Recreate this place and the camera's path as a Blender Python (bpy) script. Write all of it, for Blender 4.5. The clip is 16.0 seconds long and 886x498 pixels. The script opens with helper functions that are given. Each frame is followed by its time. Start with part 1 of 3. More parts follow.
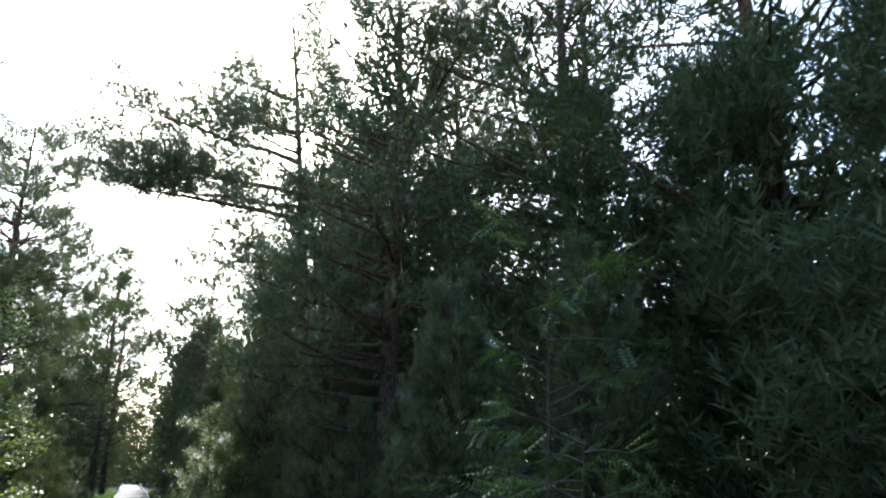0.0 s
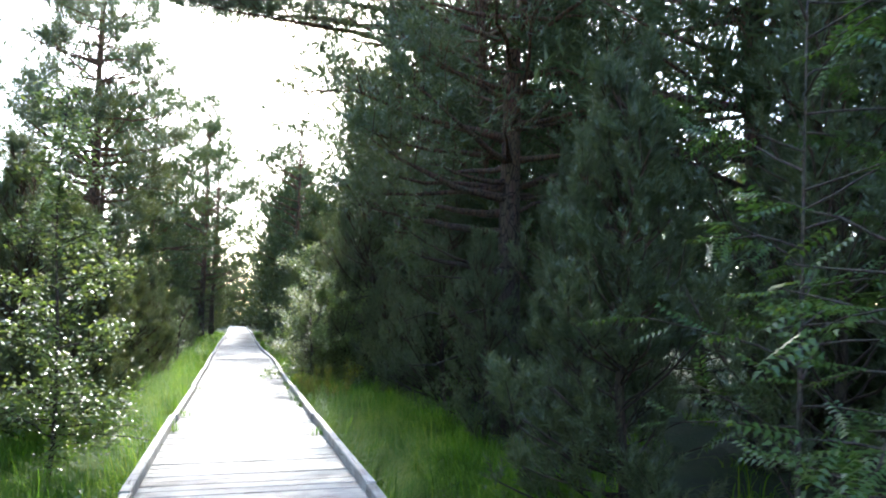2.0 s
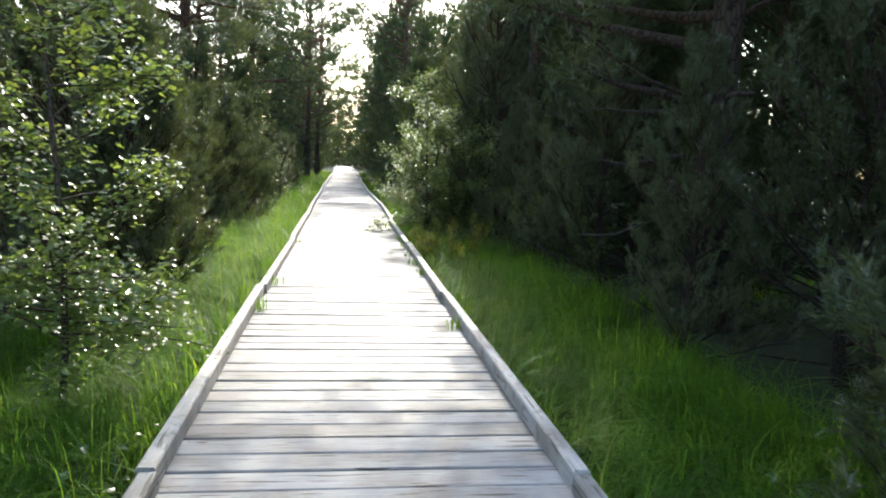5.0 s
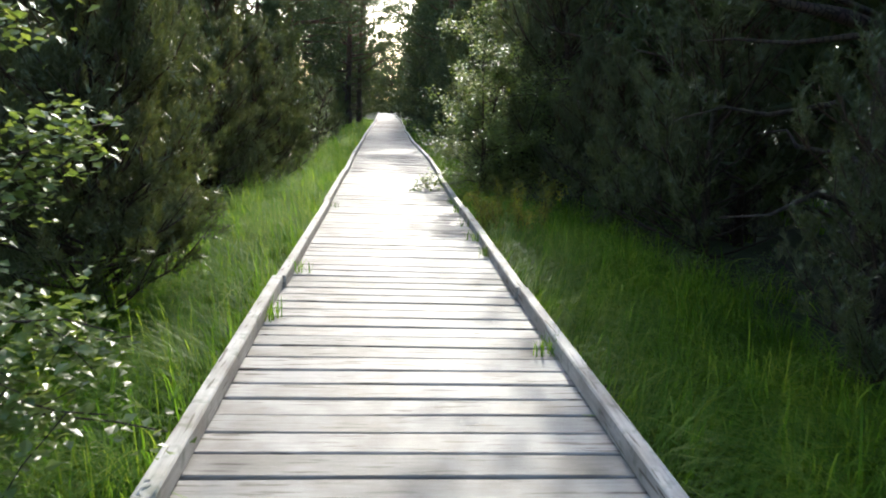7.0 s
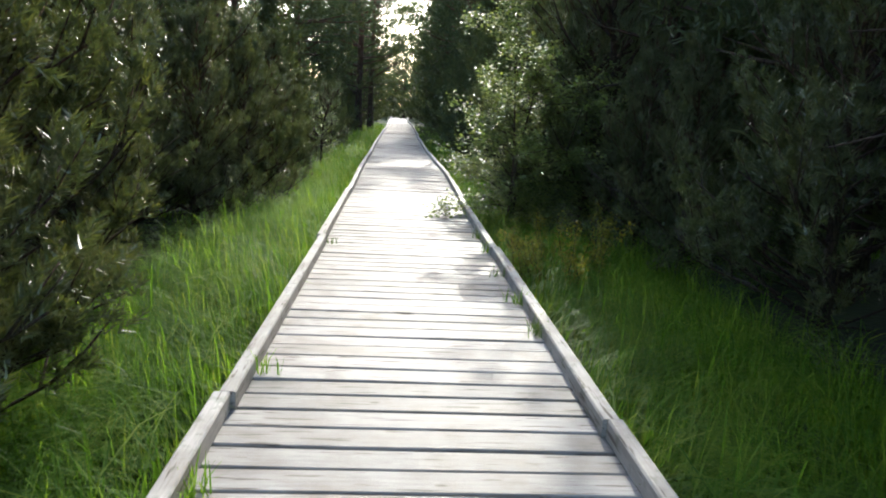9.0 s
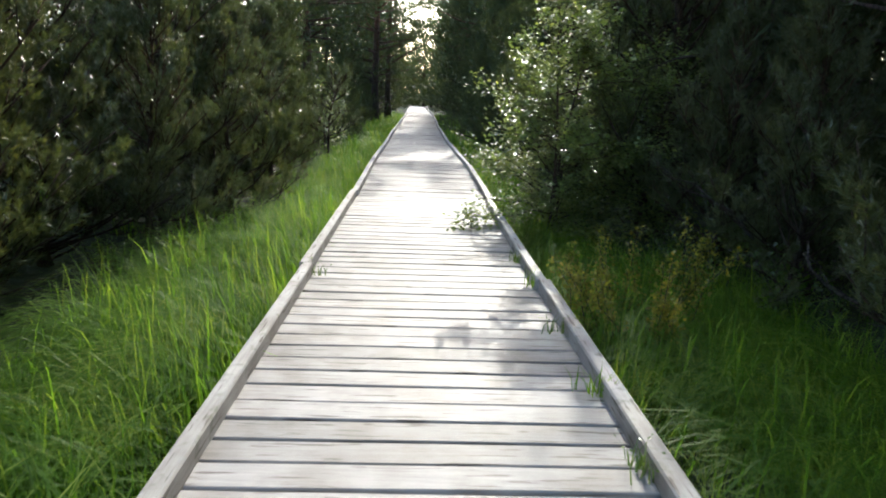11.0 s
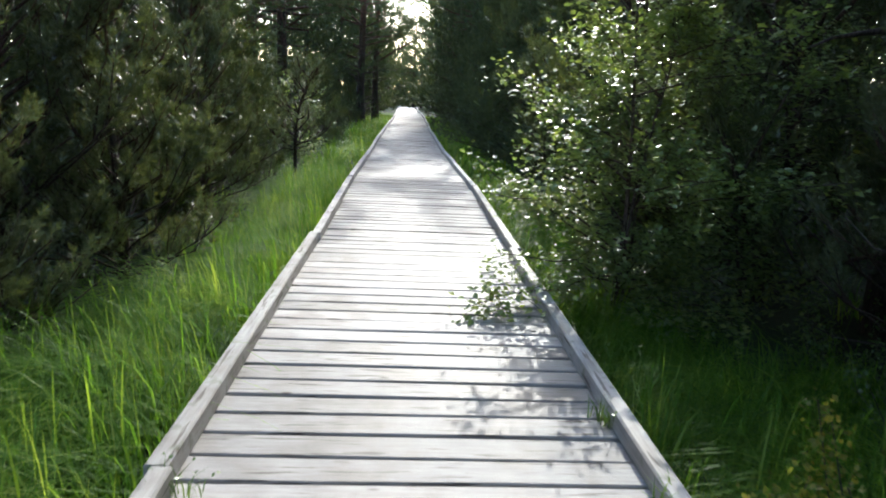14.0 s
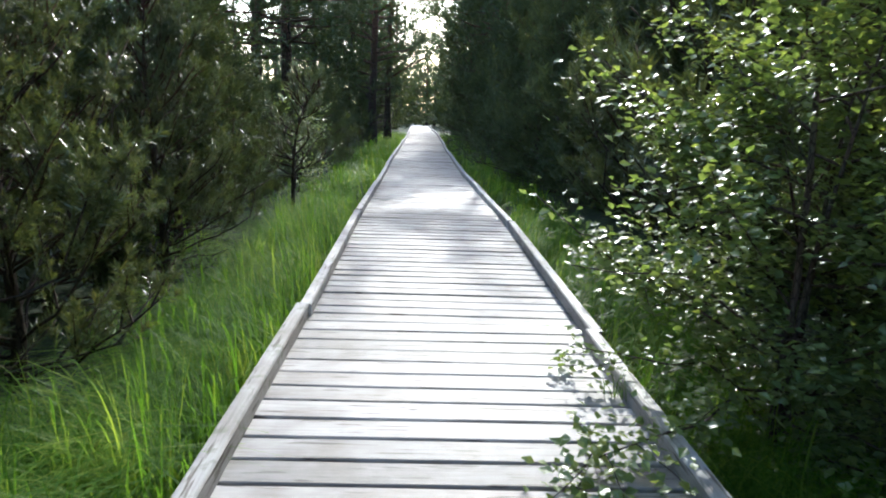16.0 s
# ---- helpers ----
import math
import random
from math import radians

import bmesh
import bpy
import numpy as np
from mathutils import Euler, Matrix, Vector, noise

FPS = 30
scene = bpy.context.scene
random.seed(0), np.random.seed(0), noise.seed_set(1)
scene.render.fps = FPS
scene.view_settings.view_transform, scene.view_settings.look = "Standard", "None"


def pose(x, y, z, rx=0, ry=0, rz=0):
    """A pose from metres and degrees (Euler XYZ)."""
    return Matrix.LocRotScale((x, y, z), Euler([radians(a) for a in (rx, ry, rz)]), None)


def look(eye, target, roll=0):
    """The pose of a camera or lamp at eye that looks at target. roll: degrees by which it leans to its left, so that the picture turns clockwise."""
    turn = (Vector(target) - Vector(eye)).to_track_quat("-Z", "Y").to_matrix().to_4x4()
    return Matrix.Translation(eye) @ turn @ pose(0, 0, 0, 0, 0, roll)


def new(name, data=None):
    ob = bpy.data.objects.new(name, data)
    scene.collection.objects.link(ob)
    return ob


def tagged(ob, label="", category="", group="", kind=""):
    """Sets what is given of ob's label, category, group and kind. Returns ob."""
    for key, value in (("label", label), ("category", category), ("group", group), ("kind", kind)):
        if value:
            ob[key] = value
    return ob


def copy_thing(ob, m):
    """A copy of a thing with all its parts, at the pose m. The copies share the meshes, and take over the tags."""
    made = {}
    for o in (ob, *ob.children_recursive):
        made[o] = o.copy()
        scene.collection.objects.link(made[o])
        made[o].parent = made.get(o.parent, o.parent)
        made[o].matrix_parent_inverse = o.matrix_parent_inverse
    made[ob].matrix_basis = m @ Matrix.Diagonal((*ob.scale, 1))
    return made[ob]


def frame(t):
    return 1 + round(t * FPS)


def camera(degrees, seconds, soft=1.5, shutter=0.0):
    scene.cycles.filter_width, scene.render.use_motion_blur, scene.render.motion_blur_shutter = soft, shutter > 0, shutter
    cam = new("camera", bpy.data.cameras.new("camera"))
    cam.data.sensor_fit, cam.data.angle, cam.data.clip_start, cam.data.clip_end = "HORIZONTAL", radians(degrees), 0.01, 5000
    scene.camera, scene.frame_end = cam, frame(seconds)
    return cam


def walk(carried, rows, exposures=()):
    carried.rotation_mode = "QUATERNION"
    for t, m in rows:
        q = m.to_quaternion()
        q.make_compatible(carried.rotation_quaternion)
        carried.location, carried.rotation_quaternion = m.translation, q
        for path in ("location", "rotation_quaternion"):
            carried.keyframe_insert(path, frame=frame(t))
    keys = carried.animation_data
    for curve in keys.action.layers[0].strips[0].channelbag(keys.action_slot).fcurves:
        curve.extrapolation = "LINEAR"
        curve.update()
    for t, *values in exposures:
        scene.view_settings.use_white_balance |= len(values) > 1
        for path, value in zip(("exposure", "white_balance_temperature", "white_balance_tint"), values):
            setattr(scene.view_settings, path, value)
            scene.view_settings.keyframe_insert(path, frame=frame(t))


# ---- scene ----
cam = camera(63.6, 16.0, 1.9, 0.3)
# seconds, place of the eye, then yaw, pitch and roll in degrees
ROWS = [
    (0.0, -0.225, -0.0, 1.475, -22.619, 17.27, 0.105),
    (0.5, -0.205, 0.449, 1.447, -20.921, 14.749, 0.411),
    (1.0, -0.157, 0.964, 1.416, -19.142, 11.983, 0.762),
    (1.5, -0.184, 1.404, 1.366, -17.52, 8.56, 0.723),
    (2.0, -0.153, 1.913, 1.356, -15.926, 5.458, 0.686),
    (2.5, -0.124, 2.324, 1.364, -14.557, 3.311, 0.999),
    (3.0, -0.147, 2.796, 1.381, -13.299, 0.921, 1.772),
    (3.5, -0.143, 3.304, 1.375, -11.989, -1.439, 2.325),
    (4.0, -0.135, 3.768, 1.345, -10.9, -4.26, 2.516),
    (4.5, -0.147, 4.281, 1.343, -9.684, -6.0, 2.535),
    (5.0, -0.137, 4.734, 1.358, -8.207, -7.187, 2.528),
    (7.5, -0.139, 7.051, 1.361, -4.551, -11.795, 2.638),
    (8.0, -0.148, 7.594, 1.381, -4.428, -11.571, 3.044),
    (8.5, -0.149, 8.131, 1.401, -4.513, -11.338, 3.089),
    (9.0, -0.143, 8.537, 1.408, -4.119, -11.19, 3.085),
    (11.5, -0.053, 11.055, 1.336, -2.309, -13.018, 2.112),
    (12.0, -0.052, 11.562, 1.364, -2.647, -13.792, 2.043),
    (12.5, -0.037, 12.043, 1.382, -2.813, -13.75, 2.174),
    (13.0, -0.051, 12.554, 1.355, -3.075, -12.926, 2.449),
    (13.5, -0.073, 13.04, 1.332, -3.368, -12.347, 2.673),
    (14.0, -0.079, 13.535, 1.327, -3.321, -12.085, 2.675),
    (14.5, -0.097, 14.051, 1.326, -2.911, -11.668, 2.652),
    (15.0, -0.114, 14.548, 1.309, -2.236, -10.902, 2.429),
    (15.5, -0.13, 15.039, 1.307, -1.614, -10.609, 2.044),
    (16.0, -0.168, 15.483, 1.291, -2.202, -10.748, 2.054),
]
walk(cam, [(t, pose(x, y, z, 0, 0, yaw) @ pose(0, 0, 0, 90 + pitch) @ pose(0, 0, 0, 0, 0, roll)) for t, x, y, z, yaw, pitch, roll in ROWS],
     exposures=[(t, stops, kelvin, 6) for t, stops, kelvin in ((0.0, 2.05, 5850), (0.6, 2.5, 5800), (1.5, 2.65, 5800), (2.5, 2.75, 5950), (4.0, 2.65, 6300), (5.2, 2.42, 6350), (7.5, 2.1, 6300), (12.0, 2.1, 6250), (16.0, 2.2, 5750))])

# ---- light: late sun ahead, a little to the right of the boardwalk ----
SUN_AZ, SUN_EL = 8.0, 31.5
world = bpy.data.worlds.new("sky")
scene.world = world
world.use_nodes = True
wn = world.node_tree.nodes
sky = wn.new("ShaderNodeTexSky")
sky.sky_type, sky.sun_disc = "NISHITA", False
sky.sun_elevation, sky.sun_rotation = radians(SUN_EL), radians(SUN_AZ)
sky.dust_density, sky.air_density, sky.ozone_density = 2.0, 1.0, 1.0
wn["Background"].inputs["Strength"].default_value = 0.15
world.node_tree.links.new(sky.outputs["Color"], wn["Background"].inputs["Color"])
sun = new("sun", bpy.data.lights.new("sun", "SUN"))
sun.data.energy, sun.data.angle, sun.data.color = 1.18, radians(0.55), (1.0, 0.93, 0.82)
sun_way = Vector((math.sin(radians(SUN_AZ)) * math.cos(radians(SUN_EL)), math.cos(radians(SUN_AZ)) * math.cos(radians(SUN_EL)), math.sin(radians(SUN_EL))))
sun.matrix_world = look(sun_way * 60, (0, 0, 0))


# ---- materials ----
def material(name):
    m = bpy.data.materials.new(name)
    m.use_nodes = True
    n = m.node_tree.nodes
    return m, n, m.node_tree.links, n["Principled BSDF"]


def ramp(n, stops):
    r = n.new("ShaderNodeValToRGB")
    el = r.color_ramp.elements
    while len(el) < len(stops):
        el.new(0.5)
    for e, (p, c) in zip(el, stops):
        e.position, e.color = p, (*c, 1)
    return r


def leafy(name, dark, mid, light, rough=0.45, through_light=0.45, glow=1.6, spec=0.5):
    """A leaf surface: gloss on top, part of the light passing through, colour varying leaf by leaf and patch by patch."""
    m, n, l, b = material(name)
    geo = n.new("ShaderNodeNewGeometry")
    r = ramp(n, [(0.0, dark), (0.55, mid), (1.0, light)])
    tex = n.new("ShaderNodeTexNoise")
    tex.inputs["Scale"].default_value, tex.inputs["Detail"].default_value = 1.7, 2
    co = n.new("ShaderNodeTexCoord")
    l.new(co.outputs["Object"], tex.inputs["Vector"])
    mixer = n.new("ShaderNodeMath")
    mixer.operation = "MULTIPLY_ADD"
    l.new(geo.outputs["Random Per Island"], mixer.inputs[0])
    mixer.inputs[1].default_value = 0.6
    l.new(tex.outputs["Fac"], mixer.inputs[2])
    sub = n.new("ShaderNodeMath")
    sub.operation = "SUBTRACT"
    sub.inputs[1].default_value = 0.3
    l.new(mixer.outputs[0], sub.inputs[0])
    l.new(sub.outputs[0], r.inputs["Fac"])
    l.new(r.outputs["Color"], b.inputs["Base Color"])
    b.inputs["Roughness"].default_value = rough
    b.inputs["Specular IOR Level"].default_value = spec
    tr = n.new("ShaderNodeBsdfTranslucent")
    tint = n.new("ShaderNodeVectorMath")
    tint.operation = "MULTIPLY"
    tint.inputs[1].default_value = (glow * 1.05, glow * 1.0, glow * 0.45)
    l.new(r.outputs["Color"], tint.inputs[0])
    l.new(tint.outputs[0], tr.inputs["Color"])
    mix = n.new("ShaderNodeMixShader")
    mix.inputs["Fac"].default_value = through_light
    l.new(b.outputs[0], mix.inputs[1])
    l.new(tr.outputs[0], mix.inputs[2])
    l.new(mix.outputs[0], n["Material Output"].inputs["Surface"])
    return m


def barky(name, low, high, fade, crack=(0.02, 0.015, 0.012), scale=9.0, height=0.02):
    """Bark whose colour turns from low to high at the height fade, with dark cracks."""
    m, n, l, b = material(name)
    co = n.new("ShaderNodeTexCoord")
    sep = n.new("ShaderNodeSeparateXYZ")
    l.new(co.outputs["Object"], sep.inputs[0])
    up = n.new("ShaderNodeMapRange")
    up.inputs["From Min"].default_value, up.inputs["From Max"].default_value = fade * 0.5, fade * 1.4
    l.new(sep.outputs["Z"], up.inputs["Value"])
    base = n.new("ShaderNodeMix")
    base.data_type = "RGBA"
    l.new(up.outputs["Result"], base.inputs["Factor"])
    base.inputs["A"].default_value, base.inputs["B"].default_value = (*low, 1), (*high, 1)
    mp = n.new("ShaderNodeMapping")
    mp.inputs["Scale"].default_value = (1, 1, 0.35)
    l.new(co.outputs["Object"], mp.inputs["Vector"])
    vor = n.new("ShaderNodeTexVoronoi")
    vor.feature = "DISTANCE_TO_EDGE"
    vor.inputs["Scale"].default_value = scale * 2
    noi = n.new("ShaderNodeTexNoise")
    noi.inputs["Scale"].default_value, noi.inputs["Detail"].default_value = scale, 6
    l.new(mp.outputs[0], vor.inputs["Vector"])
    l.new(mp.outputs[0], noi.inputs["Vector"])
    r = ramp(n, [(0.0, (0, 0, 0)), (0.12, (1, 1, 1))])
    l.new(vor.outputs["Distance"], r.inputs["Fac"])
    shade = n.new("ShaderNodeMix")
    shade.data_type = "RGBA"
    l.new(r.outputs["Color"], shade.inputs["Factor"])
    shade.inputs["A"].default_value = (*crack, 1)
    l.new(base.outputs["Result"], shade.inputs["B"])
    tone = n.new("ShaderNodeMix")
    tone.data_type, tone.blend_type = "RGBA", "MULTIPLY"
    tone.inputs["Factor"].default_value = 0.6
    l.new(shade.outputs["Result"], tone.inputs["A"])
    l.new(noi.outputs["Color"], tone.inputs["B"])
    l.new(tone.outputs["Result"], b.inputs["Base Color"])
    b.inputs["Roughness"].default_value = 0.9
    b.inputs["Specular IOR Level"].default_value = 0.3
    bump = n.new("ShaderNodeBump")
    bump.inputs["Distance"].default_value = height
    l.new(noi.outputs["Fac"], bump.inputs["Height"])
    l.new(bump.outputs[0], b.inputs["Normal"])
    return m


def weathered(name, dark, light, along=0, rough=0.5, moss=0.0):
    """Silver-grey weathered wood, grain along the axis given (0 x, 1 y)."""
    m, n, l, b = material(name)
    co = n.new("ShaderNodeTexCoord")
    info = n.new("ShaderNodeObjectInfo")
    off = n.new("ShaderNodeVectorMath")
    off.operation = "MULTIPLY_ADD"
    comb = n.new("ShaderNodeCombineXYZ")
    for k in range(3):
        l.new(info.outputs["Random"], comb.inputs[k])
    l.new(comb.outputs[0], off.inputs[0])
    off.inputs[1].default_value = (37, 53, 11)
    l.new(co.outputs["Object"], off.inputs[2])
    mp = n.new("ShaderNodeMapping")
    mp.inputs["Scale"].default_value = (1.2, 22, 22) if along == 0 else (22, 1.2, 22)
    l.new(off.outputs[0], mp.inputs["Vector"])
    grain = n.new("ShaderNodeTexNoise")
    grain.inputs["Scale"].default_value, grain.inputs["Detail"].default_value, grain.inputs["Roughness"].default_value = 3.0, 8, 0.7
    l.new(mp.outputs[0], grain.inputs["Vector"])
    stain = n.new("ShaderNodeTexNoise")
    stain.inputs["Scale"].default_value, stain.inputs["Detail"].default_value = 3.5, 5
    l.new(off.outputs[0], stain.inputs["Vector"])
    r = ramp(n, [(0.25, dark), (0.75, light)])
    l.new(grain.outputs["Fac"], r.inputs["Fac"])
    tone = n.new("ShaderNodeMix")
    tone.data_type, tone.blend_type = "RGBA", "MULTIPLY"
    tone.inputs["Factor"].default_value = 0.7
    r2 = ramp(n, [(0.36, (0.5, 0.45, 0.41)), (0.6, (1, 1, 1))])
    l.new(stain.outputs["Fac"], r2.inputs["Fac"])
    l.new(r.outputs["Color"], tone.inputs["A"])
    l.new(r2.outputs["Color"], tone.inputs["B"])
    each = n.new("ShaderNodeMapRange")
    each.inputs["To Min"].default_value, each.inputs["To Max"].default_value = 0.68, 1.12
    l.new(info.outputs["Random"], each.inputs["Value"])
    vary = n.new("ShaderNodeVectorMath")
    vary.operation = "SCALE"
    l.new(tone.outputs["Result"], vary.inputs[0])
    l.new(each.outputs["Result"], vary.inputs["Scale"])
    last = vary.outputs[0]
    mc = n.new("ShaderNodeMapping")
    mc.inputs["Scale"].default_value = (3.5, 45, 45) if along == 0 else (45, 3.5, 45)
    l.new(off.outputs[0], mc.inputs["Vector"])
    split = n.new("ShaderNodeTexNoise")
    split.inputs["Scale"].default_value, split.inputs["Detail"].default_value = 1.0, 3
    l.new(mc.outputs[0], split.inputs["Vector"])
    rc = ramp(n, [(0.60, (1, 1, 1)), (0.67, (0.35, 0.31, 0.28))])
    l.new(split.outputs["Fac"], rc.inputs["Fac"])
    cracked = n.new("ShaderNodeMix")
    cracked.data_type, cracked.blend_type = "RGBA", "MULTIPLY"
    cracked.inputs["Factor"].default_value = 1.0
    l.new(last, cracked.inputs["A"])
    l.new(rc.outputs["Color"], cracked.inputs["B"])
    last = cracked.outputs["Result"]
    mk = n.new("ShaderNodeMapping")
    mk.inputs["Scale"].default_value = (3.2, 8.5, 8.5) if along == 0 else (8.5, 3.2, 8.5)
    l.new(off.outputs[0], mk.inputs["Vector"])
    knot = n.new("ShaderNodeTexVoronoi")
    knot.inputs["Scale"].default_value = 1.0
    l.new(mk.outputs[0], knot.inputs["Vector"])
    rk = ramp(n, [(0.045, (1, 1, 1)), (0.11, (0, 0, 0))])
    l.new(knot.outputs["Distance"], rk.inputs["Fac"])
    few = n.new("ShaderNodeSeparateColor")
    l.new(knot.outputs["Color"], few.inputs[0])
    rare = n.new("ShaderNodeMath")
    rare.operation = "GREATER_THAN"
    rare.inputs[1].default_value = 0.72
    l.new(few.outputs[0], rare.inputs[0])
    spot = n.new("ShaderNodeMath")
    spot.operation = "MULTIPLY"
    l.new(rk.outputs["Color"], spot.inputs[0])
    l.new(rare.outputs[0], spot.inputs[1])
    knotted = n.new("ShaderNodeMix")
    knotted.data_type = "RGBA"
    l.new(spot.outputs[0], knotted.inputs["Factor"])
    l.new(last, knotted.inputs["A"])
    knotted.inputs["B"].default_value = (0.085, 0.065, 0.05, 1)
    last = knotted.outputs["Result"]
    if moss:
        fleck = n.new("ShaderNodeTexNoise")
        fleck.inputs["Scale"].default_value, fleck.inputs["Detail"].default_value = 14, 4
        l.new(off.outputs[0], fleck.inputs["Vector"])
        rm = ramp(n, [(0.55, (0, 0, 0)), (0.68, (moss, moss, moss))])
        l.new(fleck.outputs["Fac"], rm.inputs["Fac"])
        mm = n.new("ShaderNodeMix")
        mm.data_type = "RGBA"
        l.new(rm.outputs["Color"], mm.inputs["Factor"])
        l.new(last, mm.inputs["A"])
        mm.inputs["B"].default_value = (0.09, 0.11, 0.05, 1)
        last = mm.outputs["Result"]
    l.new(last, b.inputs["Base Color"])
    b.inputs["Specular IOR Level"].default_value = 0.22
    rr = n.new("ShaderNodeMapRange")
    rr.inputs["To Min"].default_value, rr.inputs["To Max"].default_value = rough - 0.08, rough + 0.15
    l.new(stain.outputs["Fac"], rr.inputs["Value"])
    l.new(rr.outputs["Result"], b.inputs["Roughness"])
    bump = n.new("ShaderNodeBump")
    bump.inputs["Distance"].default_value, bump.inputs["Strength"].default_value = 0.004, 0.6
    l.new(grain.outputs["Fac"], bump.inputs["Height"])
    l.new(bump.outputs[0], b.inputs["Normal"])
    return m


def earthy(name):
    m, n, l, b = material(name)
    co = n.new("ShaderNodeTexCoord")
    big = n.new("ShaderNodeTexNoise")
    big.inputs["Scale"].default_value, big.inputs["Detail"].default_value = 0.7, 6
    fine = n.new("ShaderNodeTexNoise")
    fine.inputs["Scale"].default_value, fine.inputs["Detail"].default_value = 18, 8
    l.new(co.outputs["Object"], big.inputs["Vector"])
    l.new(co.outputs["Object"], fine.inputs["Vector"])
    r = ramp(n, [(0.3, (0.018, 0.022, 0.010)), (0.55, (0.035, 0.055, 0.014)), (0.8, (0.07, 0.06, 0.03))])
    add = n.new("ShaderNodeMath")
    add.operation = "MULTIPLY_ADD"
    l.new(fine.outputs["Fac"], add.inputs[0])
    add.inputs[1].default_value = 0.5
    l.new(big.outputs["Fac"], add.inputs[2])
    sub = n.new("ShaderNodeMath")
    sub.operation = "SUBTRACT"
    l.new(add.outputs[0], sub.inputs[0])
    sub.inputs[1].default_value = 0.25
    l.new(sub.outputs[0], r.inputs["Fac"])
    l.new(r.outputs["Color"], b.inputs["Base Color"])
    b.inputs["Roughness"].default_value = 0.95
    bump = n.new("ShaderNodeBump")
    bump.inputs["Distance"].default_value = 0.05
    l.new(fine.outputs["Fac"], bump.inputs["Height"])
    l.new(bump.outputs[0], b.inputs["Normal"])
    return m


M_PLANK = weathered("weathered_plank", (0.30, 0.285, 0.268), (0.50, 0.48, 0.455), 0, 0.5)
M_KERB = weathered("weathered_kerb", (0.34, 0.33, 0.31), (0.60, 0.585, 0.555), 1, 0.5, 0.5)
M_JOIST = weathered("dark_joist", (0.05, 0.045, 0.04), (0.12, 0.11, 0.095), 1, 0.8)
M_EARTH = earthy("peaty_ground")
M_GRASS = leafy("sedge_blade", (0.028, 0.075, 0.012), (0.095, 0.195, 0.024), (0.27, 0.34, 0.07), 0.5, 0.54, 2.1, 0.16)
M_NEEDLE = leafy("pine_needle", (0.055, 0.082, 0.036), (0.095, 0.122, 0.047), (0.155, 0.155, 0.057), 0.34, 0.25, 1.5, 0.9)
M_NEEDLE_FAR = leafy("pine_needle_far", (0.046, 0.07, 0.034), (0.076, 0.10, 0.044), (0.122, 0.13, 0.056), 0.6, 0.22, 1.5, 0.25)
M_BIRCH = leafy("birch_leaf", (0.08, 0.125, 0.05), (0.135, 0.195, 0.07), (0.27, 0.31, 0.09), 0.33, 0.41, 2.05, 0.9)
M_ROWAN = leafy("rowan_leaf", (0.05, 0.095, 0.028), (0.08, 0.14, 0.034), (0.14, 0.18, 0.04), 0.3, 0.4, 1.8, 0.8)
M_SHRUB = leafy("bog_shrub_leaf", (0.07, 0.10, 0.02), (0.18, 0.19, 0.035), (0.33, 0.26, 0.05), 0.5, 0.5, 2.1)
M_PINEBARK = barky("pine_bark", (0.10, 0.078, 0.06), (0.22, 0.115, 0.065), 3.8)
M_PINEBARK_YOUNG = barky("young_pine_bark", (0.09, 0.065, 0.045), (0.15, 0.09, 0.055), 2.0, scale=18)
M_BIRCHBARK = barky("birch_bark", (0.12, 0.09, 0.07), (0.16, 0.12, 0.09), 1.2, scale=25, height=0.006)
M_DEAD = barky("dead_wood", (0.16, 0.14, 0.12), (0.22, 0.20, 0.17), 1.5, scale=14)


# ---- mesh helpers ----
def tri_mesh(name, verts, tris, mat, smooth=False):
    """A mesh of triangles from arrays."""
    verts, tris = np.asarray(verts, dtype=np.float32).reshape(-1, 3), np.asarray(tris, dtype=np.int32).reshape(-1, 3)
    me = bpy.data.meshes.new(name)
    me.vertices.add(len(verts))
    me.vertices.foreach_set("co", verts.ravel())
    me.loops.add(tris.size)
    me.loops.foreach_set("vertex_index", tris.ravel())
    me.polygons.add(len(tris))
    me.polygons.foreach_set("loop_start", np.arange(0, tris.size, 3, dtype=np.int32))
    me.polygons.foreach_set("use_smooth", np.full(len(tris), smooth))
    me.update(calc_edges=True)
    me.validate()
    me.materials.append(mat)
    return me


def part(name, me, parent, label=""):
    """Links a mesh as one part under a thing."""
    ob = new(name, me)
    ob.parent = parent
    return tagged(ob, label)


